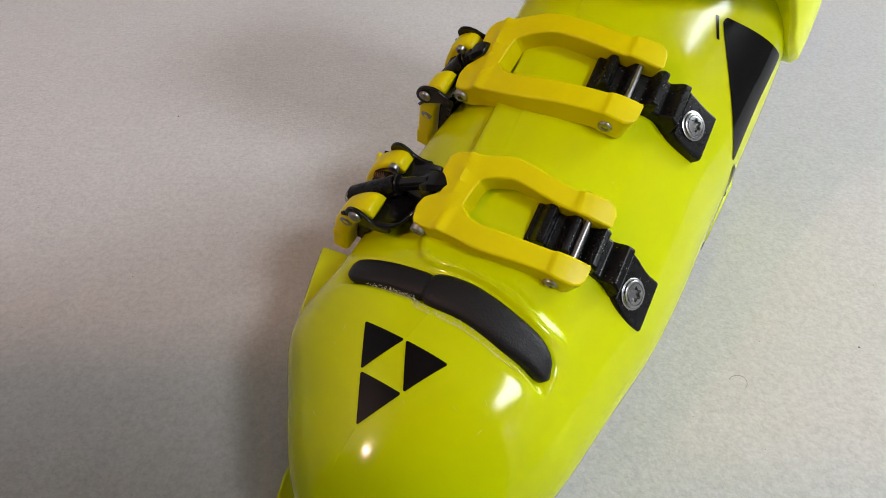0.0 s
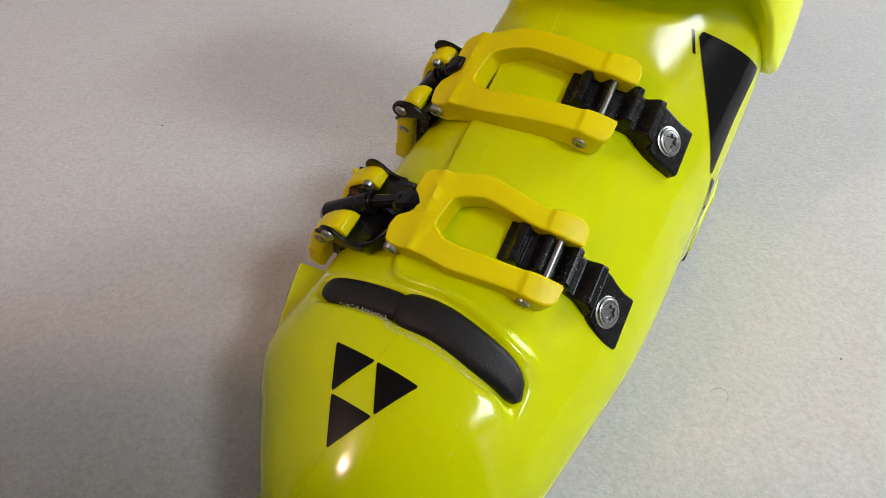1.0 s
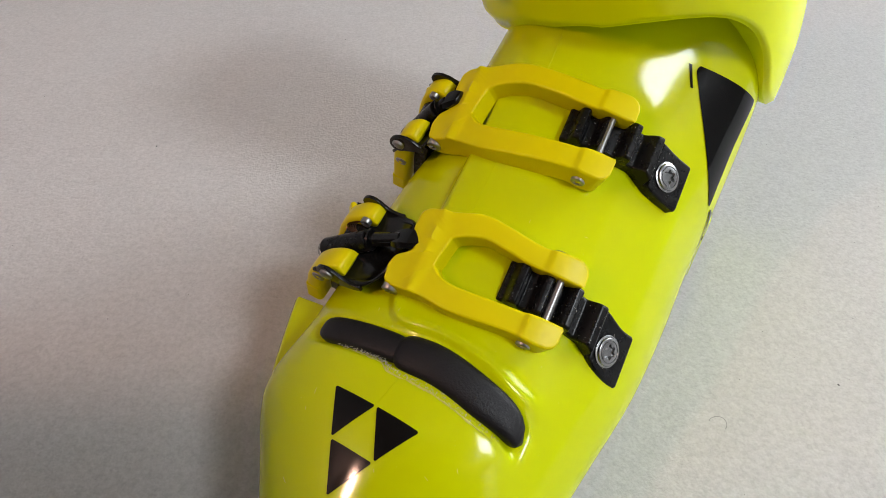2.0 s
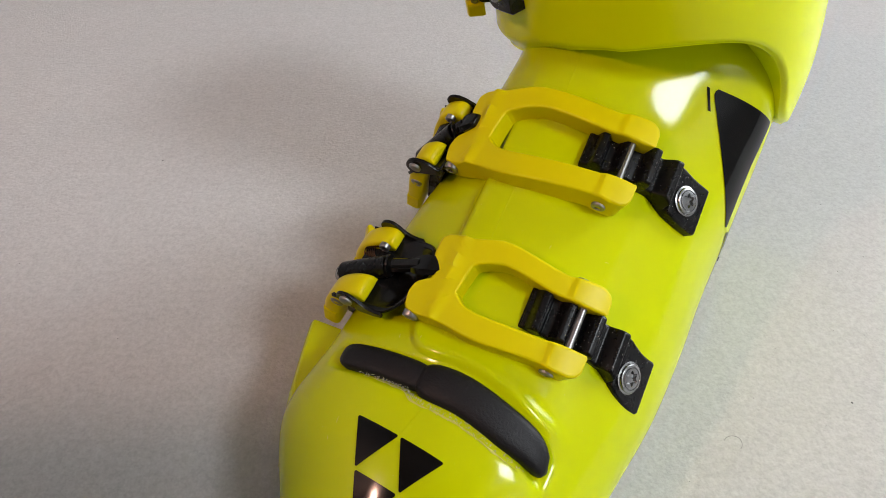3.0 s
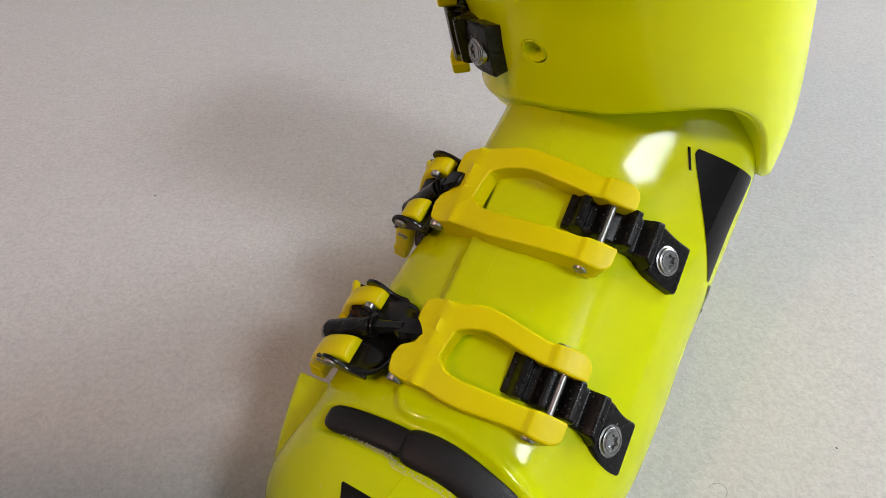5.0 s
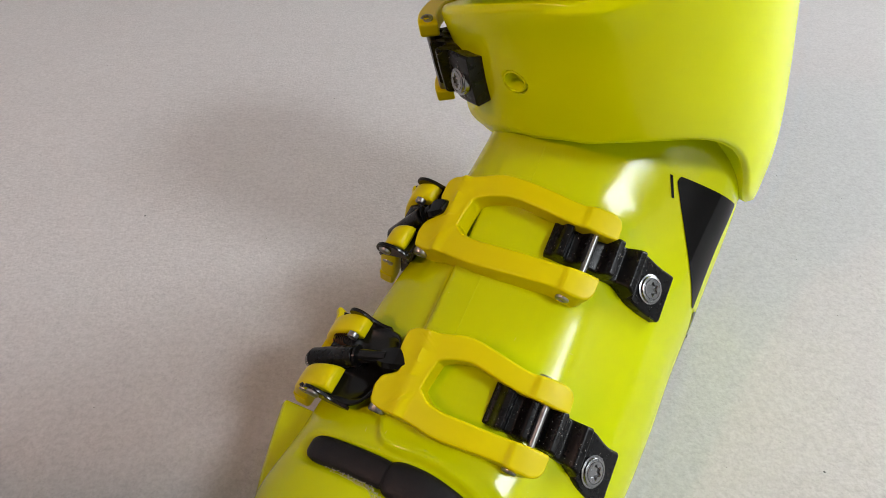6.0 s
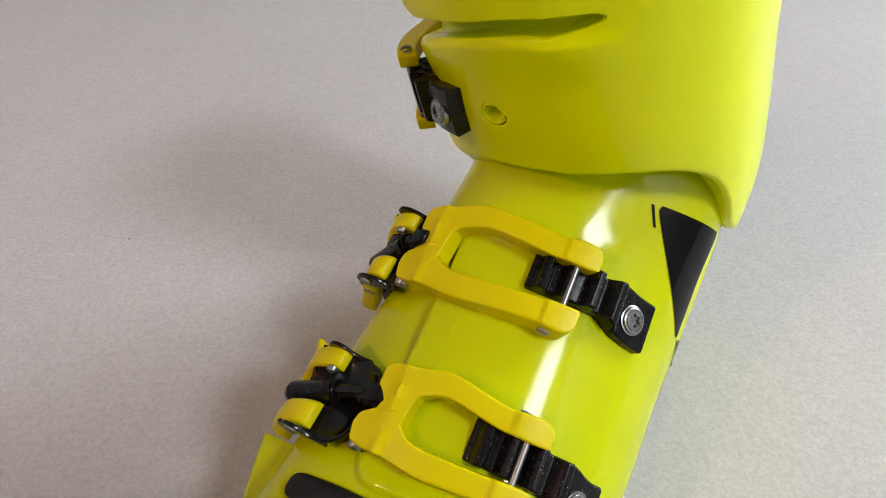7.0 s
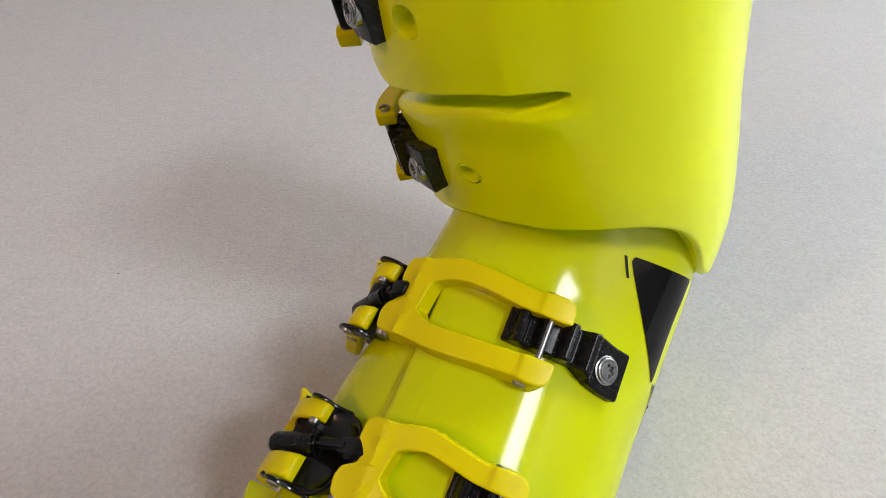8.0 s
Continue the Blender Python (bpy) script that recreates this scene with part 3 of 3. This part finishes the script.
# outer and inner edge of the loop, from the near tip round the hinge to the far tip: s, w, s, w
LOOP = [(21.6, -7.6, 21.0, -6.6), (21.6, -12.4, 19.6, -6.5), (20.6, -14.4, 18, -6.5), (18.6, -15.5, 16, -6.5), (14.5, -15.6, 13.5, -6.6), (9, -14.9, 8, -7.2), (-12, -16.8, -13, -8), (-24, -15.2, -18.5, -7), (-33, -15.6, -22.3, -3.9),
        (-38, -14.6, -22.3, -3), (-39.2, -9, -22.1, -1.4), (-38, -4.8, -21.9, 0), (-32.8, -1.8, -21.7, 1.2), (-32.4, 2.4, -21.4, 2.8), (-36, 5.6, -21, 4.6),
        (-35.8, 12.8, -20.6, 6.4), (-33, 14.8, -19.5, 7.4), (-24, 15.6, -16, 9), (-13, 18.8, -10, 10.5), (8, 15, 6, 7.6), (14.5, 16.0, 13.5, 7.5), (19.4, 16.1, 16.5, 7.4), (21.6, 14.8, 18.5, 7.4), (22.6, 12.6, 20, 7.5), (22.6, 8.6, 22, 7.8)]


def loop_mesh(strap, stretch, lo, wide=1.0, tip=0.0):
    bm = bmesh.new()

    def sh(s):
        return s - stretch * (1 - step(-22, 8, s)) + tip * step(0, 14, s)

    def hi(s):
        return 3.0 + 1.4 * max(0.0, 1 - abs(s + 27) / 2.6) + 1.0 * step(9.8, 11.8, s) - 1.6 * (1 - step(-39, -28, s))
    rows = []
    path = lerp_list(LOOP, 12 * (len(LOOP) - 1))
    for i in range(len(path)):
        # corners rounded over a short stretch
        near = path[max(0, i - 3):i + 4]
        so, wo, si, wi = (sum(p[k] for p in near) / len(near) for k in range(4)) if 3 < i < len(path) - 4 else path[i]
        ring = []
        d = math.hypot(si - so, wi - wo)
        r = min(0.9, d * 0.3)

        def place(x, drop):
            t = x / d
            q = so + (si - so) * t
            return strap.at(sh(q), (wo + (wi - wo) * t) * wide, hi(q) - drop)
        round_ = [(r * (1 - math.cos(radians(c))), r * (1 - math.sin(radians(c)))) for c in (0, 22, 45, 68, 90)]
        ring += [place(0, r + 0.5)] + [place(x, y) for x, y in round_] + [place(r + 0.25, 0)]
        ring += [place(r + 0.25 + (d - 2 * r - 0.5) * k / 5, 0) for k in range(1, 5)]
        ring += [place(d - r - 0.25, 0)] + [place(d - x, y) for x, y in reversed(round_)] + [place(d, r + 0.5)]
        out = 1.3 if wo < 0 else 0.5
        ring.append(strap.at(sh(si), wi * wide, lo))
        ring.append(strap.at(sh(so), wo * wide * (1 + out / max(6, abs(wo))), lo))
        rows.append(ring)
    grid(bm, rows, closed=True, caps=True)
    return bm


def loop_buckle(strap, stretch, wide=1.0, tip=0.0):
    b = part("buckle_loop", loop_mesh(strap, stretch, -5.8, wide, tip), YELLOW, boot, "satin yellow metal buckle loop")
    bm = bmesh.new()
    rod(bm, strap.at(16.6, -10, 0.2), strap.at(16.6, 11, 0.2), 1.25)
    part("latch_pin", bm, STEEL, b, "bright steel cross pin")
    ax = strap.at(13, -10, 0) - strap.at(13, 0, 0)
    dome("pin_head", strap.at(13.6 + tip, -16.1 * wide, -2.2), ax, 2.6, b, 0.9)
    dome("pin_head", strap.at(13.5 + tip, 15.9 * wide, 0.4), -ax, 2.2, b, 0.5)
    dome("pin_head", strap.at(-35.5 - stretch, -16.3 * wide, -1.6), ax, 2.9, b, 0.9)
    return b


def ladder(strap, s0, s1, wc, half, teeth, name="ladder_strap", base=-9.0, edge=0.35, under=0.6):
    """A toothed strap: s0 to s1 along the strip, its middle at wc(s)."""
    bm = bmesh.new()

    def top(s):
        h = -3.4
        for t0 in teeth:
            x = s - t0
            h = max(h, 1.1 - 4.5 * step(1.2, 4.4, -x) if x < 0 else 1.1 - 4.5 * step(0.5, 1.9, x))
        if s > teeth[-1] + 2:
            h = -1.8
        if s < s0 + 3:
            h = min(h, -4.2 + 3.2 * step(s0, s0 + 3, s))
        return h
    rows = []
    n = 110
    for i in range(n + 1):
        s = s0 + (s1 - s0) * i / n
        c, hf = wc(s), half(s)
        t = top(s)
        rows.append([strap.at(s, c - hf, t - 0.7), strap.at(s, c - hf + 0.8, t), strap.at(s, c, t), strap.at(s, c + hf - 0.8, t), strap.at(s, c + hf, t - 0.7), strap.at(s, c + hf + under, base), strap.at(s, c - hf - under, base)])
    grid(bm, rows, closed=True, caps=True)
    lad = part(name, bm, BLACK, boot, "black plastic ratchet ladder strap", bevel=edge)
    dust = bmesh.new()
    for i in range(90):
        s = rng.uniform(s0 + 2, s1 - 3)
        r = rng.uniform(0.05, 0.16)
        m = Matrix.LocRotScale(strap.at(s, wc(s) + rng.uniform(-0.85, 0.85) * half(s), top(s) + 0.03) * MM, Euler((rng.uniform(0, 3), 0, rng.uniform(0, 3))), Vector((r, r * rng.uniform(0.6, 2.0), r * 0.6)) * MM)
        bmesh.ops.create_icosphere(dust, subdivisions=1, radius=1, matrix=m)
    tagged(part("dust", dust, PALEDUST, lad, "pale dust specks on the black plastic"), kind="stuff")
    return lad


def screw(strap, s, w, h, parent, r=4.9):
    """A flat zinc screw head with a grooved rim and a star socket, on a thin washer."""
    p = strap.at(s, w, h)
    n = (strap.at(s, w, h + 1) - p).normalized()
    q = n.to_track_quat("Z", "Y").to_matrix()
    dome("washer", p, n, r * 1.14, parent, 0.5, socket=False, mat=ZINC)
    k = 48
    prof = [(1.0, 0.3), (1.0, 0.9), (0.95, 1.15), (0.80, 1.2), (0.78, 1.0), (0.74, 1.0), (0.72, 1.25), (0.58, 1.35)]
    rows = [[p + q @ Vector((r * a * math.cos(2 * math.pi * i / k), r * a * math.sin(2 * math.pi * i / k), z)) for i in range(k)] for a, z in prof]
    for f, z in ((1.0, 1.35), (0.95, 1.15), (0.88, -1.4), (0.5, -1.6)):
        rows.append([p + q @ Vector((r * f * (0.46 + 0.10 * math.cos(6 * t)) * math.cos(t), r * f * (0.46 + 0.10 * math.cos(6 * t)) * math.sin(t), z)) for t in (2 * math.pi * i / k for i in range(k))])
    bm = bmesh.new()
    grid(bm, rows, closed=True, caps=True)
    return part("screw", bm, ZINC, parent, "flat zinc-plated screw head with a star socket")


S1 = Strap((0, 20, 98), (-90, -75, -60, -45, -34, -17, 0, 17, 30, 42, 50), (-22, -8, 1, 3, 3, 4, 3, -1, -9, -22, -32))
S2 = Strap((-5, 77, 122), (-85, -70, -60, -50, -43, -31, -15, 5, 19, 30, 48, 55), (-42, -22, -11, -6, -4, 0, 4, 5, 2, -4, -20, -28))
loop_buckle(S1, 0)
loop_buckle(S2, 10, 1.08, 0.3)
lad = ladder(S1, -0.5, 45, lambda s: 1.6 - 1.5 * step(20, 30, s) - 5.4 * step(29, 43, s), lambda s: 7.2 + 2.4 * step(29, 37, s), (5.5, 14, 23.5, 32))
screw(S1, 38.3, -5.2, -1.6, lad)
lad = ladder(S2, 1, 47.8, lambda s: 3.4 + 0.6 * step(8, 30, s) - 2.4 * step(30, 44, s), lambda s: 7.2 + 2.4 * step(30, 38, s), (8, 16.5, 26, 34))
screw(S2, 41, 1.2, -1.6, lad)


def lever_set(arc, along, spring=True, skew=0.0, reach=-37.5):
    """Bracket, lever fork, barrel and hook at the outer end of a buckle; along maps the first buckle's s to this one's."""
    def at(s, w, h):
        return arc.at(along(s) + skew * w, w, h)
    # pressed black bracket: a dished plate with a rounded end, and two side wings
    bm = bmesh.new()
    rows = []
    for i in range(25):
        s = -66 + (reach + 66) * i / 24
        r = math.sqrt(max(0.0, 1 - max(0, (s + 50) / (reach + 50.7)) ** 2))
        w0, w1 = -2 - 17 * r, 4 + 9 * r
        dip = -4.6 * math.sin(math.pi * min(1, max(0, (s + 66) / 31))) ** 0.8
        row = []
        for k in range(13):
            f = k / 12
            w = w0 + (w1 - w0) * f
            row.append(at(s, w, dip - 1.5 + 2.6 * abs(2 * f - 1) ** 5))
        rows.append(row)
    grid(bm, rows)
    bracket = part("buckle_bracket", bm, GLOSS, boot, "glossy black pressed metal buckle bracket")
    mod = bracket.modifiers.new("sheet", "SOLIDIFY")
    mod.thickness, mod.offset = 0.0012, 0
    for w in (-19.2, 13.2):
        bm = bmesh.new()
        prof = [(-59.2 + 3.9 * math.cos(radians(d)), -0.2 + 3.9 * math.sin(radians(d))) for d in range(235, 35, -15)]
        prof += [(-55.2, 1.6), (-54.0, 0.2), (-52.6, -1.2), (-50.8, -2.4), (-48.6, -3.0), (-46.6, -3.1), (-46.6, -5.4), (-50, -6.2), (-55, -6.4)]
        grid(bm, [[at(s, w + o, h) for s, h in prof] for o in (-0.7, 0.7)], closed=True, caps=True)
        part("bracket_wing", bm, GLOSS, bracket, bevel=0.3)
    bm = bmesh.new()
    grid(bm, [[at(-76 + 1.5 * i, w, h) for w, h in ((-14, -6.6), (10, -6.6), (10, -12), (-14, -12))] for i in range(13)], closed=True, caps=True)
    part("bracket_base", bm, BLACK, bracket, bevel=0.8)
    ax = at(-60, -18, 0) - at(-60, -10, 0)
    dome("rivet", at(-59.2, -19.8, -0.2), ax, 2.5, bracket, 1.2, socket=False)
    # yellow lever: two prongs and a plate that runs down the outer side
    lever = None
    for w0, w1 in ((6.0, 14.6), (-17.2, -7.4)):
        bm = bmesh.new()
        rows = []
        for i in range(25):
            t = i / 24
            s = -53.8 - 23 * t
            e = math.sqrt(max(0, 1 - (1 - min(1, t * 8)) ** 2))
            top, bot = -2.5 + 3.6 * e, -2.5 - 3.4 * e
            ring = []
            for k in range(16):
                b = 2 * math.pi * k / 16
                c, d = math.cos(b), math.sin(b)
                ww = (w0 + w1) / 2 - 3.0 * t + (w1 - w0) / 2 * abs(c) ** 0.35 * (1 if c > 0 else -1)
                hh = (top + bot) / 2 + (top - bot) / 2 * abs(d) ** 0.6 * (1 if d > 0 else -1)
                ring.append(at(s, ww, hh))
            rows.append(ring)
        grid(bm, rows, closed=True, caps=True)
        if lever is None:
            lever = part("buckle_lever", bm, YELLOW, boot, "satin yellow metal buckle lever fork")
        else:
            part("lever_prong", bm, YELLOW, lever)
    bm = bmesh.new()
    rows = []
    for i in range(13):
        s = -73.5 - 3.6 * i / 12
        rows.append([at(s, -20, 1.0), at(s, 12.5, 1.0), at(s, 12.5, -5), at(s, -20, -5)])
    grid(bm, rows, closed=True, caps=True)
    part("lever_plate", bm, YELLOW, lever, bevel=1.2)
    bm = bmesh.new()
    grid(bm, [[at(s, 9, h0), at(s, 14.5, h0 + 1.2), at(s, 16.5, h0 + 2.6), at(s, 17.5, h0 + 1.5), at(s, 16, h0 - 4), at(s, 9, h0 - 5)] for s, h0 in ((-71.5, 0.4), (-73, 0.9), (-75, 0.8), (-77, 0.2))], closed=True, caps=True)
    part("lever_tab", bm, YELLOW, lever, bevel=0.8)
    dome("lever_pin", at(-68.5, -18.6, -2.8), ax, 2.5, lever, 0.8)
    dome("lever_pin", at(-57.5, 4.2, -0.8), ax, 2.0, lever, 0.6)
    # barrel, rod and flat hook
    bm = bmesh.new()
    rod(bm, at(-71, -6.0, 0.0), at(-51.5, -1.8, -0.6), 4.2, 20, 4.0)
    barrel = part("adjuster_barrel", bm, BLACK, boot, "black threaded adjuster barrel", bevel=0.5)
    bm = bmesh.new()
    rod(bm, at(-72.2, -6.3, 0.0), at(-70.9, -6.0, 0.0), 3.6, 20)
    part("barrel_cap", bm, ZINC, barrel, "dull grey end cap", bevel=0.4)
    bm = bmesh.new()
    rod(bm, at(-51.8, -1.9, -0.6), at(-51.0, -1.7, -0.6), 4.15, 20)
    part("collar", bm, GLOSS, barrel)
    bm = bmesh.new()
    rod(bm, at(-52, -1.8, -0.6), at(-39, 0.6, 0.4), 2.6, 16, 2.4)
    part("threaded_rod", bm, GLOSS, barrel)
    bm = bmesh.new()
    rows = []
    for i in range(15):
        t = i / 14
        s = -43 + 12.5 * t
        e = math.sin(math.pi * (0.08 + 0.84 * t)) ** 0.5
        hw = 4.4 * e
        m = 0.2 + 1.6 * t
        rows.append([at(s, m - hw, 0.6), at(s, m - hw * 0.7, 0.6 + 1.8 * e), at(s, m + hw * 0.7, 0.6 + 1.8 * e), at(s, m + hw, 0.6), at(s, m + hw * 0.7, -1.2), at(s, m - hw * 0.7, -1.2)])
    grid(bm, rows, closed=True, caps=True)
    part("hook", bm, GLOSS, barrel)
    if not spring:
        return
    # small return spring beside the far prong
    bm = bmesh.new()
    rows = []
    for i in range(73):
        a = 2 * math.pi * i / 12
        p = at(-66.5 + 6.0 * i / 72, 3.2 + 2.2 * math.cos(a), -2.6 + 2.2 * math.sin(a))
        rows.append([p + Vector((0.0, 0.45 * math.cos(b), 0.45 * math.sin(b))) for b in (0, 1.57, 3.14, 4.71)])
    grid(bm, rows, closed=True, caps=True)
    part("return_spring", bm, COPPER, lever, "coppery coil spring")


L1 = Strap((0, 20, 98), (-82, -79, -76, -73, -70, -66, -59, -53, -45, -36, -30), (-52, -40, -28, -18, -11.5, -6.5, -2.2, -1.5, 0, 3.4, 4.5), 14.0)
L2 = Strap((-5, 77, 122), (-73.5, -71, -68.5, -66, -63.5, -60, -55, -50, -46, -41, -34), (-54, -45, -35, -25, -17, -10, -6.5, -5, -3, 0, 1), 20.0)
lever_set(L1, lambda s: s)
lever_set(L2, lambda s: spline((-80, -74, -66, -59, -53, -43, -38, -31), (-71.5, -67.5, -62.5, -58, -50.5, -48, -46, -41), s), False, 0.09, -43.5)

# cuff buckles: ladder straps on the front, loops running round to the outer side
def cuff_buckle(strap):
    lad = ladder(strap, -44, 0, lambda s: 1.0 - 1.0 * step(-18, -12, s), lambda s: 9.5 + 1.5 * step(-15, -10, s), (-41, -33, -25, -16), base=-strap.lift - 2, edge=1.4, under=-1.6)
    screw(strap, -7.4, -0.6, -1.6, lad)
    bm = bmesh.new()
    for w in (-16, 14.5):
        rows = []
        for i in range(13):
            s = -27 - 40 * i / 12
            k = 3.6 if i else 2.4
            rows.append([strap.at(s, w + k, 3.4), strap.at(s, w + k, -3.2), strap.at(s, w - k, -3.2), strap.at(s, w - k, 3.4)])
        grid(bm, rows, closed=True, caps=True)
    rows = []
    for i in range(7):
        s = -62 - 14 * i / 6
        rows.append([strap.at(s, 18, 3.4), strap.at(s, 18, -3.2), strap.at(s, -19.4, -3.2), strap.at(s, -19.4, 3.4)])
    grid(bm, rows, closed=True, caps=True)
    b = part("buckle_loop", bm, YELLOW, boot, "satin yellow metal buckle loop", bevel=0.9)
    bm = bmesh.new()
    rod(bm, strap.at(-30, -13, 0.2), strap.at(-30, 12, 0.2), 1.5)
    part("latch_pin", bm, STEEL, b, "bright steel cross pin")
    up = strap.at(-30, 1, 0) - strap.at(-30, 0, 0)
    dome("pin_head", strap.at(-31, 18.1, 0.2), up, 2.4, b, 0.5)
    return b


S3 = CuffStrap(-25.4, 167.0, 7.8)
cuff_buckle(S3)
S4 = CuffStrap(-26.3, 231.0, 12.0)
cuff_buckle(S4)

# ---- small things on the floor ----
bm = bmesh.new()
rng = random.Random(11)
spots = [(-0.185, 0.364, 0.6), (-0.232, 0.131, 0.5), (0.196, 0.168, 0.4), (0.27, 0.22, 0.35), (-0.3, 0.28, 0.4), (-0.07, 0.52, 0.4), (0.3, 0.09, 0.45)]
spots += [(rng.uniform(-0.5, -0.08), rng.uniform(0.0, 0.7), rng.uniform(0.1, 0.26)) for i in range(90)]
spots += [(rng.uniform(0.1, 0.5), rng.uniform(-0.05, 0.5), rng.uniform(0.1, 0.24)) for i in range(220)]
for x, y, r in spots:
    m = Matrix.LocRotScale(Vector((x, y, r * 0.3 * MM)), Euler((0, 0, rng.uniform(0, 3))), Vector((r, r * rng.uniform(0.6, 1.6), r * 0.5)) * MM)
    bmesh.ops.create_icosphere(bm, subdivisions=1, radius=1, matrix=m)
tagged(part("floor_specks", bm, RUBBER), "tiny dark specks of grit scattered on the pale floor", "grit", kind="stuff")
bm = bmesh.new()
rows = []
for i in range(25):
    a = -0.9 + 3.6 * i / 24
    c = Vector((0.1325 + 0.0038 * math.cos(a), 0.149 + 0.0034 * math.sin(a), 0.0004 + 0.0004 * math.sin(2 * a))) * 1000
    rows.append([c + Vector((math.cos(a) * 0.11 * math.cos(b), math.sin(a) * 0.11 * math.cos(b), 0.11 * math.sin(b))) for b in (0, 1.05, 2.09, 3.14, 4.19, 5.24)])
grid(bm, rows, closed=True, caps=True)
tagged(part("lint_fibre", bm, LINT), "thin curled grey lint fibre lying on the floor", "lint")
